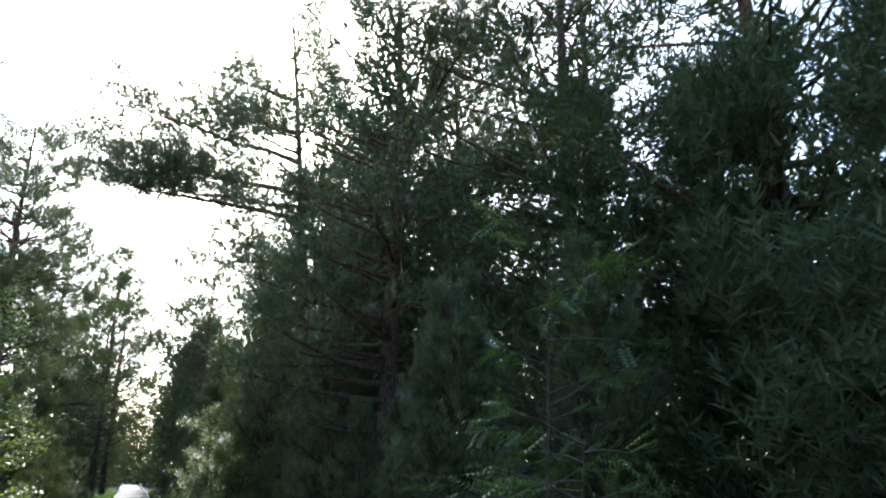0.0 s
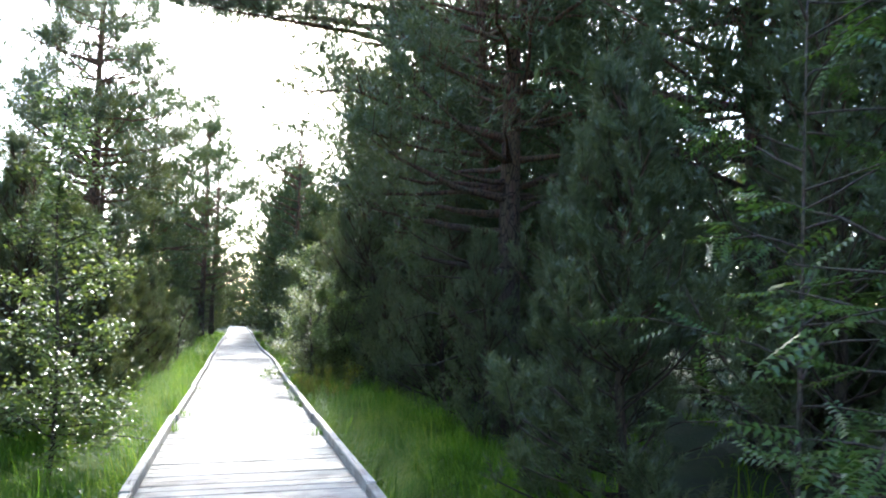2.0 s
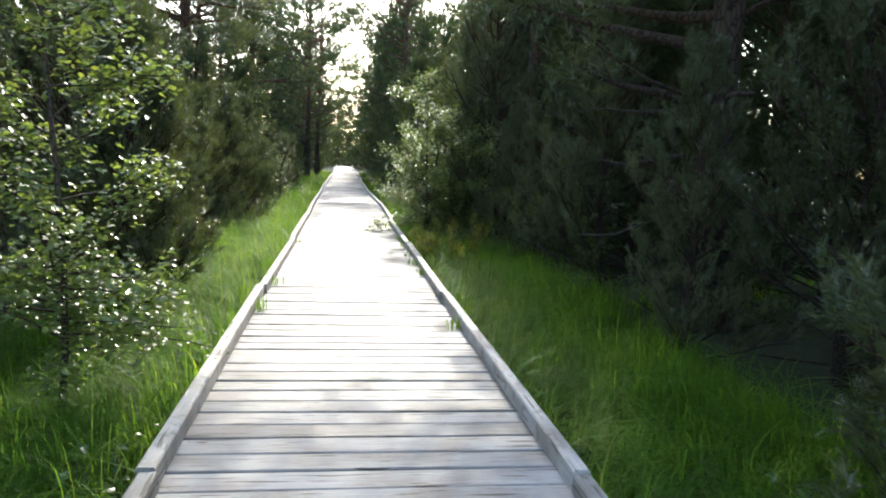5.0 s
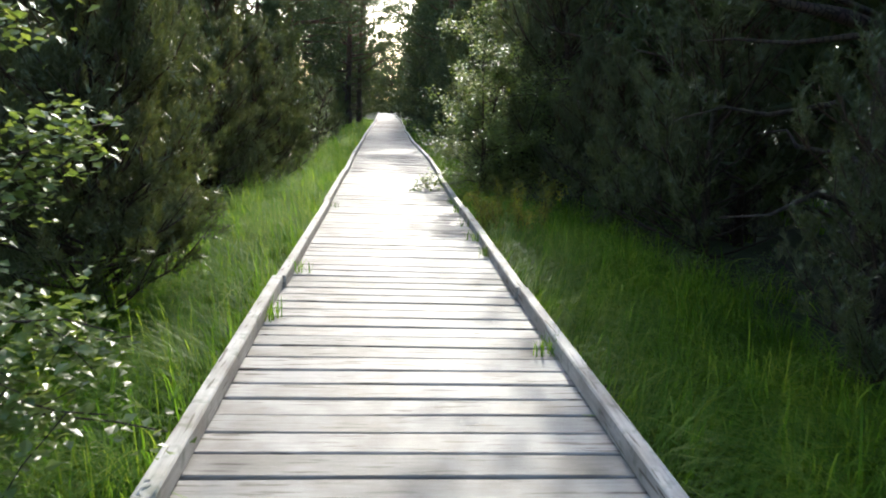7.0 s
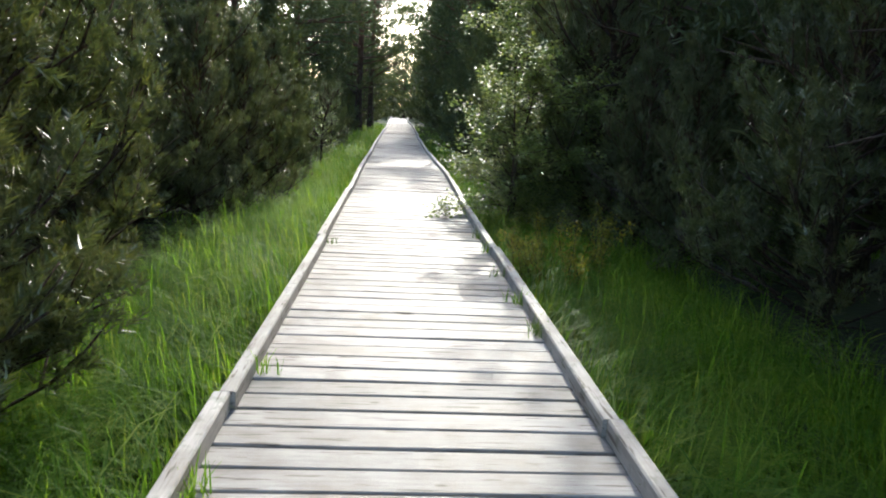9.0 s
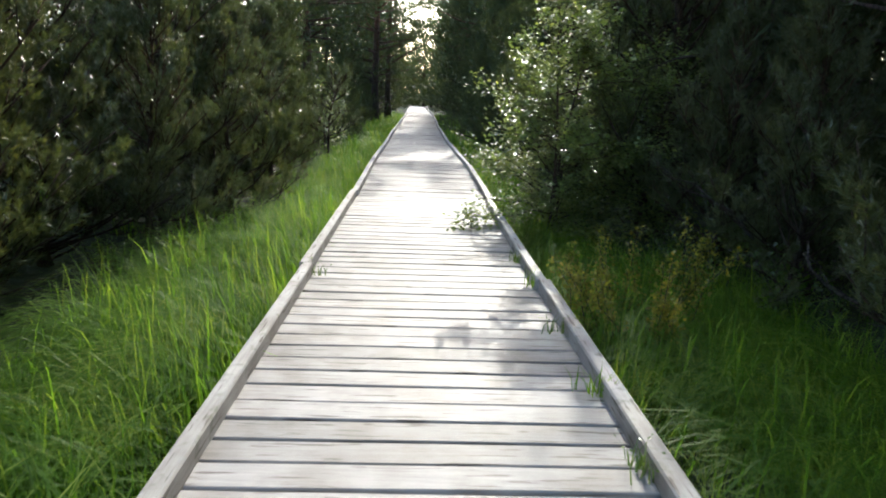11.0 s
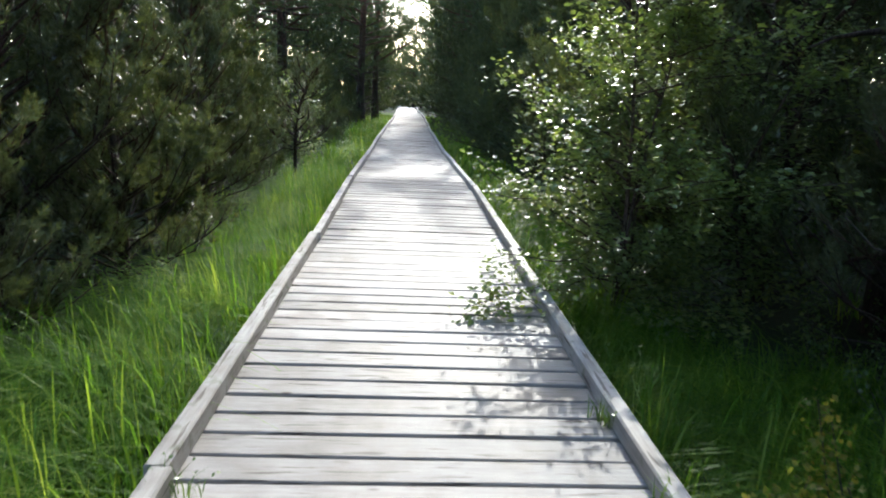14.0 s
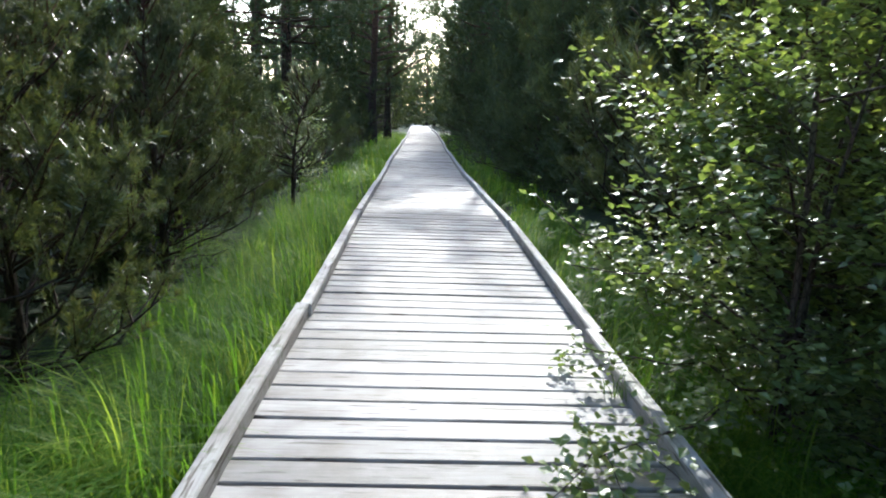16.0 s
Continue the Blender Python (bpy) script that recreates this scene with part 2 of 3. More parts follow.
class Geo:
    """Gathers vertices and triangles."""

    def __init__(self):
        self.v, self.f, self.n = [], [], 0

    def add(self, v, f):
        v = np.asarray(v, float).reshape(-1, 3)
        self.v.append(v)
        self.f.append(np.asarray(f, int).reshape(-1, 3) + self.n)
        self.n += len(v)

    def tube(self, pts, radii, sides=6):
        pts = np.asarray(pts, float)
        k = len(pts)
        way = np.gradient(pts, axis=0)
        way /= np.linalg.norm(way, axis=1)[:, None] + 1e-9
        ref = np.where(np.abs(way[:, 2:3]) < 0.9, [[0, 0, 1.0]], [[1.0, 0, 0]])
        a = np.cross(way, ref)
        a /= np.linalg.norm(a, axis=1)[:, None] + 1e-9
        for i in range(1, k):
            p = a[i - 1] - way[i] * (a[i - 1] @ way[i])
            a[i] = p / (np.linalg.norm(p) + 1e-9)
        b = np.cross(way, a)
        ang = np.arange(sides) * 2 * math.pi / sides
        ring = a[:, None] * np.cos(ang)[None, :, None] + b[:, None] * np.sin(ang)[None, :, None]
        v = (pts[:, None] + ring * np.asarray(radii, float)[:, None, None]).reshape(-1, 3)
        f = []
        for i in range(k - 1):
            for j in range(sides):
                p, q = i * sides + j, i * sides + (j + 1) % sides
                f += [(p, q, q + sides), (p, q + sides, p + sides)]
        v = np.vstack([v, pts[-1:]])
        f += [((k - 1) * sides + j, (k - 1) * sides + (j + 1) % sides, k * sides) for j in range(sides)]
        self.add(v, f)

    def mesh(self, name, mat, smooth=False):
        return tri_mesh(name, np.vstack(self.v), np.vstack(self.f), mat, smooth)


def turned(ways, rng):
    """Rotations that take z to each way, with a chance spin."""
    w = ways / (np.linalg.norm(ways, axis=1)[:, None] + 1e-9)
    r = rng.normal(size=w.shape)
    a = np.cross(w, r)
    a /= np.linalg.norm(a, axis=1)[:, None] + 1e-9
    return np.stack([a, np.cross(w, a), w], axis=2)


def spread(verts, tris, places, turns, sizes):
    """Copies of a small shape at many places, as one array pair."""
    v = np.einsum("nij,kj->nki", turns, verts) * sizes[:, None, None] + places[:, None]
    f = tris[None] + (np.arange(len(places)) * len(verts))[:, None, None]
    return v.reshape(-1, 3), f.reshape(-1, 3)


def needle_tuft(count, length, width, rng, along=1.3, wide=(22, 68)):
    """A shoot of pine needles round the z axis."""
    v, f = [], []
    for i in range(count):
        az, polar = i * 2.4 + rng.uniform(-0.4, 0.4), radians(rng.uniform(*wide))
        way = np.array([math.sin(polar) * math.cos(az), math.sin(polar) * math.sin(az), math.cos(polar)])
        side = np.cross(way, rng.normal(size=3))
        side /= np.linalg.norm(side)
        base = np.array([0, 0, length * rng.uniform(0, along)])
        v += [base - side * width / 2, base + side * width / 2, base + way * length * rng.uniform(0.8, 1.15)]
        f.append((3 * i, 3 * i + 1, 3 * i + 2))
    return np.array(v), np.array(f)


LEAF_V = np.array([(0, 0, -0.02), (-0.36, 0.38, 0.07), (0.36, 0.38, 0.07), (0, 0.5, 0), (0, 1.0, -0.06)])
LEAF_F = np.array([(0, 3, 1), (0, 2, 3), (1, 3, 4), (3, 2, 4)])


def bent(start, way, length, sag, rng, k=5, wobble=0.06):
    """Points of a limb that curves up (sag > 0) or droops."""
    way = np.asarray(way, float) / np.linalg.norm(way)
    s = np.linspace(0, 1, k)
    pts = np.asarray(start)[None] + way[None] * (s * length)[:, None]
    pts[:, 2] += sag * length * s ** 2
    pts[1:] += rng.normal(size=(k - 1, 3)) * wobble * length / k
    return pts


def at_way(az, el):
    return np.array([math.cos(el) * math.cos(az), math.cos(el) * math.sin(az), math.sin(el)])


def pine_meshes(seed, height, bare, radius, girth, step=0.45, limbs=4, needles=12, length=0.11, width=0.006, gap=0.16, extra=(), lean=(0, 0), rise=(0.0, 0.6), dead=6, far=False, bushy=False, tufts=0, loose=0.08, bare_limbs=(), extra_rich=1.0):
    """Trunk-and-limbs mesh and crown mesh of a pine. bare: height of the first green limb. extra: limbs of their own (height, degrees, length, sag)."""
    rng = np.random.default_rng(seed)
    wood, places, ways = Geo(), [], []
    s = np.linspace(0, 1, 9)
    trunk = np.stack([lean[0] * s ** 1.5 + 0.06 * np.sin(s * 5 + seed), lean[1] * s ** 1.5 + 0.06 * np.cos(s * 4 + seed), height * s], axis=1)
    trunk[0, :2] = 0
    wood.tube(trunk, girth * (1 - 0.88 * s) + np.where(s == 0, girth * 0.35, 0), 7 if far else 10)

    def on_trunk(z):
        return np.array([np.interp(z, trunk[:, 2], trunk[:, k]) for k in range(3)])

    def limb(start, way, size, sag, thick, rich=1.0):
        pts = bent(start, way, size, sag, rng, 6)
        if far:
            wood.tube(pts[[0, 3, 5]], [thick, thick * 0.6, 0.006], 3)
        else:
            wood.tube(pts, np.linspace(thick, 0.006, 6), 6)
        n = max(3, int(rich * size * (4.0 if bushy else 3.2) / (1.6 if far else 1)))
        for i in range(n):
            u = rng.uniform(0.25 if bushy else 0.12 if rich > 1 else 0.55, 1.0) ** 0.8
            p = np.array([np.interp(u, np.linspace(0, 1, 6), pts[:, k]) for k in range(3)])
            d = pts[min(5, int(u * 5) + 1)] - pts[int(u * 4.99)]
            d = d / np.linalg.norm(d)
            turn = rng.uniform(25, 65) * rng.choice([-1, 1])
            d = np.array(Matrix.Rotation(radians(turn), 3, "Z") @ Vector(d))
            d[2] += rng.uniform(0.05, 0.6)
            ll = size * rng.uniform(0.15, 0.38) * (1.15 - 0.5 * u) + 0.12
            tw = bent(p, d, ll, 0.25, rng, 4)
            if not far:
                wood.tube(tw[[0, 3]], (0.009, 0.004), 3)
            m = max(2, int(ll / gap) + 1)
            for q in range(m):
                e = (q + rng.uniform(0.3, 1.0)) / m
                c = np.array([np.interp(e, np.linspace(0, 1, 4), tw[:, k]) for k in range(3)])
                w = d + np.array([0, 0, 0.5]) + rng.normal(size=3) * 0.45
                places.append(c)
                ways.append(w)
        places.append(pts[-1])
        ways.append(pts[-1] - pts[-2])

    z = bare
    while z < height * 0.97:
        u = (z - bare) / (height - bare)
        profile = (1 - u) ** 0.65 if bushy else math.sin(math.pi * min(1, 0.22 + 0.78 * u)) ** 0.6
        for i in range(limbs if not bushy else limbs + rng.integers(0, 2)):
            az = rng.uniform(0, 2 * math.pi)
            size = max(0.25, radius * profile * rng.uniform(0.55, 1.1))
            el = rise[0] + (rise[1] - rise[0]) * u + rng.uniform(-0.2, 0.2)
            limb(on_trunk(z + rng.uniform(-0.1, 0.1)), at_way(az, el), size, rng.uniform(0.05, 0.25), max(0.012, girth * 0.28 * (1 - 0.6 * u)))
        z += step * rng.uniform(0.75, 1.25)
    for h, deg, size, sag in extra:
        limb(on_trunk(h), at_way(radians(deg), 0.05), size, sag, girth * 0.38, extra_rich)
    for h, deg, el, size in bare_limbs:
        pts = bent(on_trunk(h), at_way(radians(deg), radians(el)), size, 0.04, rng, 6, 0.1)
        wood.tube(pts, np.linspace(girth * 0.4, 0.012, 6), 6)
    for i in range(dead):
        h = rng.uniform(min(0.5, bare), max(bare, 0.6))
        pts = bent(on_trunk(h), at_way(rng.uniform(0, 6.28), rng.uniform(-0.15, 0.3)), rng.uniform(0.5, 1.3) * radius * 0.6, rng.uniform(-0.1, 0.1), rng, 5, 0.15)
        wood.tube(pts, np.linspace(girth * 0.16 + 0.004, 0.004, 5), 3 if far else 5)
    places, ways = np.array(places), np.array(ways)
    if tufts:
        pick = rng.integers(0, len(places), tufts)
        places = places[pick] + rng.normal(size=(tufts, 3)) * loose * (1, 1, 0.7 if bushy else 0.4)
        ways = ways[pick] + rng.normal(size=(tufts, 3)) * 0.35 + (0, 0, 0.5 if bushy else 0)
    tv, tf = needle_tuft(needles, length, width, rng, 2.0, (25, 58)) if bushy and not far else needle_tuft(needles, length, width, rng)
    v, f = spread(tv, tf, places, turned(ways, rng), rng.uniform(0.75, 1.25, len(places)))
    return (wood.mesh("pine_wood", M_PINEBARK_YOUNG if bushy else M_PINEBARK, True),
            tri_mesh("pine_crown", v, f, M_NEEDLE_FAR if far else M_NEEDLE))


def make_pine(name, label, group, meshes):
    ob = tagged(new(name), label, "tree" if name == "pine_tree" else "young pine", group)
    part("trunk", meshes[0], ob, "scaly brown trunk with spreading limbs")
    part("crown", meshes[1], ob, "dark green needle crown")
    return ob


def birch(name, label, seed, height, radius, leaves, leaf=0.046, low=0.25, stems=1, mat=M_BIRCH, droop=()):
    """A birch sapling: slim stems, fine rising twigs, loose small leaves."""
    rng = np.random.default_rng(seed)
    wood, places, ways = Geo(), [], []
    lines = []
    for k in range(stems):
        s = np.linspace(0, 1, 8)
        h = height * (1 if k == 0 else rng.uniform(0.6, 0.9))
        az, out = rng.uniform(0, 6.28), 0.0 if k == 0 else rng.uniform(0.2, 0.5)
        tr = np.stack([out * s * math.cos(az) + 0.04 * np.sin(6 * s + k), out * s * math.sin(az) + 0.04 * np.cos(5 * s), h * s], axis=1)
        tr[0, :2] *= 0
        wood.tube(tr, (0.009 + 0.004 * h) * (1 - 0.85 * s), 8)
        for z in np.arange(low, h, 0.085 * (1 if stems == 1 else 1.5)):
            u = (z - low) / (h - low)
            size = radius * (0.45 + 0.75 * math.sin(math.pi * min(1, 0.25 + 0.6 * u))) * rng.uniform(0.5, 1.05) * (1 - 0.55 * u ** 3)
            p = np.array([np.interp(z, tr[:, 2], tr[:, c]) for c in range(3)])
            lines.append(bent(p, at_way(rng.uniform(0, 6.28), rng.uniform(0.1, 0.75)), size, rng.uniform(-0.25, 0.12), rng, 6, 0.12))
    for h, deg, size, sag in droop:
        lines.append(bent((0, 0, h), at_way(radians(deg), 0.1), size, sag, rng, 6, 0.1))
    for pts in lines:
        wood.tube(pts, np.linspace(0.008, 0.0025, 6), 4)
        size = np.linalg.norm(pts[-1] - pts[0])
        for i in range(max(2, int(size * 8))):
            u = rng.uniform(0.15, 0.98)
            p = np.array([np.interp(u, np.linspace(0, 1, 6), pts[:, k]) for k in range(3)])
            tw = bent(p, at_way(rng.uniform(0, 6.28), rng.uniform(-0.7, 0.8)), rng.uniform(0.12, 0.3), -0.15, rng, 4, 0.1)
            wood.tube(tw, np.linspace(0.003, 0.0015, 4), 3)
            lines_now = tw
            for e in rng.uniform(0.1, 1.0, 5):
                places.append(np.array([np.interp(e, np.linspace(0, 1, 4), lines_now[:, k]) for k in range(3)]))
        for e in np.linspace(0.3, 1.0, max(3, int(size * 12))):
            places.append(np.array([np.interp(e, np.linspace(0, 1, 6), pts[:, k]) for k in range(3)]))
    places = np.array(places)
    if len(places) > leaves:
        places = places[rng.choice(len(places), leaves, replace=False)]
    else:
        more = places[rng.integers(0, len(places), leaves - len(places))]
        places = np.vstack([places, more + rng.normal(size=more.shape) * (0.05, 0.05, 0.065)])
    n = len(places)
    up = np.stack([rng.normal(size=n) * 0.45, rng.normal(size=n) * 0.45, np.ones(n)], axis=1)
    turns = turned(up, rng)
    v, f = spread(LEAF_V * (0.95, 1, 1), LEAF_F, places, turns, leaf * rng.uniform(0.6, 1.25, n))
    ob = tagged(new(name), label, "birch")
    part("trunk", wood.mesh("birch_wood", M_BIRCHBARK, True), ob, "thin brown stem with fine twigs")
    part("crown", tri_mesh("birch_leaves", v, f, mat), ob, "loose small glossy leaves")
    return ob


def rowan(name, label, seed, height, radius, leaves):
    """A rowan sapling with feathered leaves of paired leaflets."""
    rng = np.random.default_rng(seed)
    wood, places, ways = Geo(), [], []
    s = np.linspace(0, 1, 7)
    tr = np.stack([0.15 * s, -0.1 * s, height * s], axis=1)
    wood.tube(tr, 0.02 * (1 - 0.8 * s), 7)
    per = 6
    for i in range(leaves // per):
        z = height * (0.25 + 0.75 * (i + 0.5) * per / leaves)
        p = np.array([np.interp(z, tr[:, 2], tr[:, k]) for k in range(3)])
        pts = bent(p, at_way(rng.uniform(0, 6.28), rng.uniform(0.0, 0.6)), radius * rng.uniform(0.5, 1.0), -0.15, rng, 5)
        wood.tube(pts, np.linspace(0.009, 0.003, 5), 4)
        for e in np.linspace(0.35, 1, per):
            places.append(np.array([np.interp(e, np.linspace(0, 1, 5), pts[:, k]) for k in range(3)]))
            d = (pts[-1] - pts[0]) * (1, 1, 0.2) + rng.normal(size=3) * 0.3 * radius
            ways.append(d)
    lv, lf = [], []
    n = 0
    for j in range(7):
        for side in ((-1, 1) if j < 6 else (0,)):
            yb = 0.05 + 0.028 * j
            out = np.array([side * 0.9, 0.45, 0]) if side else np.array([0, 1.0, 0])
            out /= np.linalg.norm(out)
            across = np.array([-out[1], out[0], 0])
            a = np.array([0, yb, -0.12 * yb])
            size = 0.055
            lv += [a, a + out * size * 0.45 + across * size * 0.17 + (0, 0, 0.006), a + out * size * 0.45 - across * size * 0.17 + (0, 0, 0.006), a + out * size + (0, 0, -0.012)]
            lf += [(n, n + 2, n + 1), (n + 1, n + 2, n + 3)]
            n += 4
    lv, lf = np.array(lv), np.array(lf)
    ways = np.array(ways)
    y = ways / np.linalg.norm(ways, axis=1)[:, None]
    x = np.cross(y, np.array([[0, 0, 1.0]]) + rng.normal(size=y.shape) * 0.25)
    x /= np.linalg.norm(x, axis=1)[:, None]
    turns = np.stack([x, y, np.cross(x, y)], axis=2)
    v, f = spread(lv, lf, np.array(places), turns, rng.uniform(0.95, 1.35, len(places)))
    ob = tagged(new(name), label, "sapling")
    part("trunk", wood.mesh("rowan_wood", M_BIRCHBARK, True), ob, "thin grey-brown stem")
    part("crown", tri_mesh("rowan_leaves", v, f, M_ROWAN), ob, "feathered green leaves")
    return ob


def shrub(seed, size, height, count, leaf, mat):
    """A low bog shrub: many thin stems with small upright leaves."""
    rng = np.random.default_rng(seed)
    wood, places, ways = Geo(), [], []
    for i in range(int(45 * size)):
        r, az = size * math.sqrt(rng.uniform()) * 0.7, rng.uniform(0, 6.28)
        pts = bent((r * math.cos(az), r * math.sin(az), 0), at_way(az, 1.1), height * rng.uniform(0.6, 1.1), 0.1, rng, 4, 0.2)
        wood.tube(pts, np.linspace(0.005, 0.002, 4), 3)
        for e in rng.uniform(0.25, 1.0, count):
            places.append(np.array([np.interp(e, np.linspace(0, 1, 4), pts[:, k]) for k in range(3)]) + rng.normal(size=3) * 0.03)
            ways.append(rng.normal(size=3) + (0, 0, 0.4))
    places, ways = np.array(places), np.array(ways)
    v, f = spread(LEAF_V, LEAF_F, places, turned(ways, rng), leaf * rng.uniform(0.6, 1.3, len(places)))
    return wood.mesh("shrub_wood", M_BIRCHBARK), tri_mesh("shrub_leaves", v, f, mat)


# ---- ground ----
def lie(x, y):
    """Height of the boggy ground beside and under the boardwalk."""
    return -0.28 + 0.07 * noise.noise((x * 0.5, y * 0.5, 3.1)) + 0.05 * noise.noise((x * 1.7, y * 1.7, 8.0)) + 0.25 * min(1, max(0, (abs(x) - 3.0) / 6)) * (0.6 + noise.noise((x * 0.2, y * 0.2, 0)))


def deck_x(y):
    return 0.05 * math.sin((y - 6) * 0.16) * min(1, max(0, (y - 14) / 12))


def deck_z(y):
    """The deck sags and heaves a little where its posts have sunk."""
    return float(np.interp(y, (17, 20.5, 24.5, 28, 32, 36, 40, 48, 56), (0, 0.005, 0.05, 0.01, -0.05, -0.035, -0.045, -0.01, 0.0))) + 0.006 * math.sin(y * 1.1)


def build_ground():
    xs = np.concatenate([[-900, -300, -120, -60, -35], np.linspace(-20, 20, 81), [35, 60, 120, 300, 900]])
    ys = np.concatenate([[-900, -300, -100, -40], np.linspace(-15, 85, 126), [110, 180, 400, 1200]])
    v = [(x, y, lie(x, y) if abs(x) < 40 and -20 < y < 90 else -0.1) for y in ys for x in xs]
    w = len(xs)
    f = []
    for j in range(len(ys) - 1):
        for i in range(w - 1):
            a = j * w + i
            f += [(a, a + 1, a + 1 + w), (a, a + 1 + w, a + w)]
    tagged(new("ground", tri_mesh("ground", v, f, M_EARTH, True)), "dark peaty bog ground under grass and moss", "ground", kind="structure")


build_ground()


# ---- trees ----
def stand(ob, x, y, turn=0.0, size=1.0, sink=0.03):
    ob.matrix_basis = pose(x, y, lie(x, y) - sink, 0, 0, turn) @ Matrix.Scale(size, 4)
    return ob


def stand_copy(ob, x, y, turn, size):
    return copy_thing(ob, pose(x, y, lie(x, y) - 0.03, 0, 0, turn) @ Matrix.Scale(size / ob.scale[0], 4))


# tall pine with red lower limbs beside the boardwalk
stand(make_pine("pine_tree", "tall pine with reddish bare lower limbs", "", pine_meshes(11, 12.0, 3.6, 2.8, 0.2, 0.45, 5, 12, 0.16, 0.016, 0.14,
      extra=((2.9, 175, 2.3, 0.1), (3.4, 200, 2.4, 0.16), (2.3, 190, 1.7, 0.12), (3.2, 140, 2.0, 0.1), (4.3, 185, 2.6, 0.15)), dead=14, tufts=5600, loose=0.2)), 3.65, 11.6)
# leaning pine whose limbs reach over the boardwalk
stand(make_pine("pine_tree", "leaning pine with limbs reaching over the boardwalk", "", pine_meshes(12, 14.5, 5.5, 2.3, 0.2, 0.6, 4, 12, 0.18, 0.02, 0.15,
      extra=((7.0, 172, 2.4, -0.1), (8.2, 186, 4.9, 0.0), (8.6, 172, 4.5, 0.02), (9.0, 176, 5.2, 0.06), (9.9, 190, 4.6, 0.08), (10.8, 178, 2.8, 0.1), (11.8, 182, 2.2, 0.1)),
      lean=(-0.9, 0), dead=12, tufts=7000, loose=0.34, extra_rich=2.8)), 3.6, 18.4)

OLD = [pine_meshes(21 + k, 12.0, 4.4 - k, 2.9, 0.19, 0.6, 5, 7, 0.225, 0.038, 0.3, dead=9, far=True, tufts=2100, loose=0.26) for k in range(3)]
old = [make_pine("pine_tree", "tall old pine with bare lower trunk", "old pines along the boardwalk", m) for m in OLD]
YOUNG = [pine_meshes(31 + k, 3.4, 0.15, 1.25, 0.05, 0.26, 5, 26, 0.066, 0.0085, 0.085, rise=(0.35, 0.95), dead=2, bushy=True, tufts=1850, loose=0.03) for k in range(2)]
young = [make_pine("young_pine", "bushy young pine with dense dark needles", "young pines beside the boardwalk", m) for m in YOUNG]
MID = [pine_meshes(41 + k, 5.0, 0.2, 1.7, 0.07, 0.36, 5, 8, 0.165, 0.022, 0.2, rise=(0.2, 0.8), dead=5, far=True, bushy=True, tufts=1800, loose=0.12) for k in range(3)]
mid = [make_pine("young_pine", "half-grown pine with dark needles at the grass edge", "half-grown pines at the grass edge", m) for m in MID]
DEEP = [pine_meshes(51 + k, 6.5, 0.3, 2.1, 0.09, 0.5, 5, 6, 0.27, 0.05, 0.3, rise=(0.2, 0.8), dead=5, far=True, bushy=True, tufts=820, loose=0.2) for k in range(2)]
deep = [make_pine("young_pine", "dark pine deeper in the thicket", "pines in the thicket", m) for m in DEEP]

rng = np.random.default_rng(5)
stand(make_pine("pine_tree", "slender straight pine with level limbs beside the boardwalk", "", pine_meshes(62, 15.0, 2.2, 2.4, 0.2, 0.5, 5, 8, 0.24, 0.034, 0.3, dead=14, far=True, tufts=2300, loose=0.2)), -2.25, 47.5)
stand(make_pine("pine_tree", "slender pine with a bare limb slanting over the boardwalk", "", pine_meshes(61, 14.5, 2.9, 2.2, 0.17, 0.55, 4, 8, 0.24, 0.034, 0.3, dead=14, far=True, tufts=1900, loose=0.2, bare_limbs=((3.2, 0, 33, 3.8),))), -1.75, 52.0)
stand(make_pine("pine_tree", "tall pine with flat tiers of needles on level limbs", "", pine_meshes(63, 12.6, 3.8, 2.3, 0.21, 0.5, 5, 10, 0.17, 0.022, 0.2, rise=(-0.05, 0.35), dead=16, tufts=4600, loose=0.16)), -4.4, 25.0)
stand(make_pine("young_pine", "small crooked pine with a bare lower stem in the grass", "", pine_meshes(64, 1.95, 0.75, 0.62, 0.035, 0.2, 4, 22, 0.06, 0.007, 0.09, lean=(0.35, 0.1), rise=(0.3, 0.8), dead=3, bushy=True, tufts=380, loose=0.03)), -1.95, 25.3)
stand(old[0], -5.6, 31.5, 20, 1.1)
stand(old[1], -4.0, 36.5, 80, 1.0)
stand(old[2], -3.1, 60.0, 0, 1.2)
stand(make_pine("young_pine", "slender young pine with upright tufted shoots beside the grass", "", pine_meshes(35, 3.6, 0.1, 1.0, 0.05, 0.2, 6, 26, 0.066, 0.0075, 0.085, rise=(0.2, 0.95), dead=2, bushy=True, tufts=3600, loose=0.03)), 2.7, 6.8)
stand(make_pine("young_pine", "low bushy pine with pale shoot tips in the grass", "", pine_meshes(36, 2.5, 0.08, 0.95, 0.04, 0.17, 6, 26, 0.066, 0.0075, 0.085, rise=(0.25, 0.95), dead=1, bushy=True, tufts=3000, loose=0.035)), -2.05, 11.3)
stand(young[0], 3.9, 6.0, 0, 1.1)
stand(young[1], 3.7, 9.6, 60, 1.05)
stand(mid[0], -4.0, 20.5, 0, 0.7)
stand(mid[1], 4.3, 15.0, 0, 0.8)
stand(mid[2], 3.9, 17.6, 0, 0.8)
stand(deep[0], 5.2, 13.2, 0, 1.1)
stand(deep[1], -6.2, 17.0, 0, 0.7)
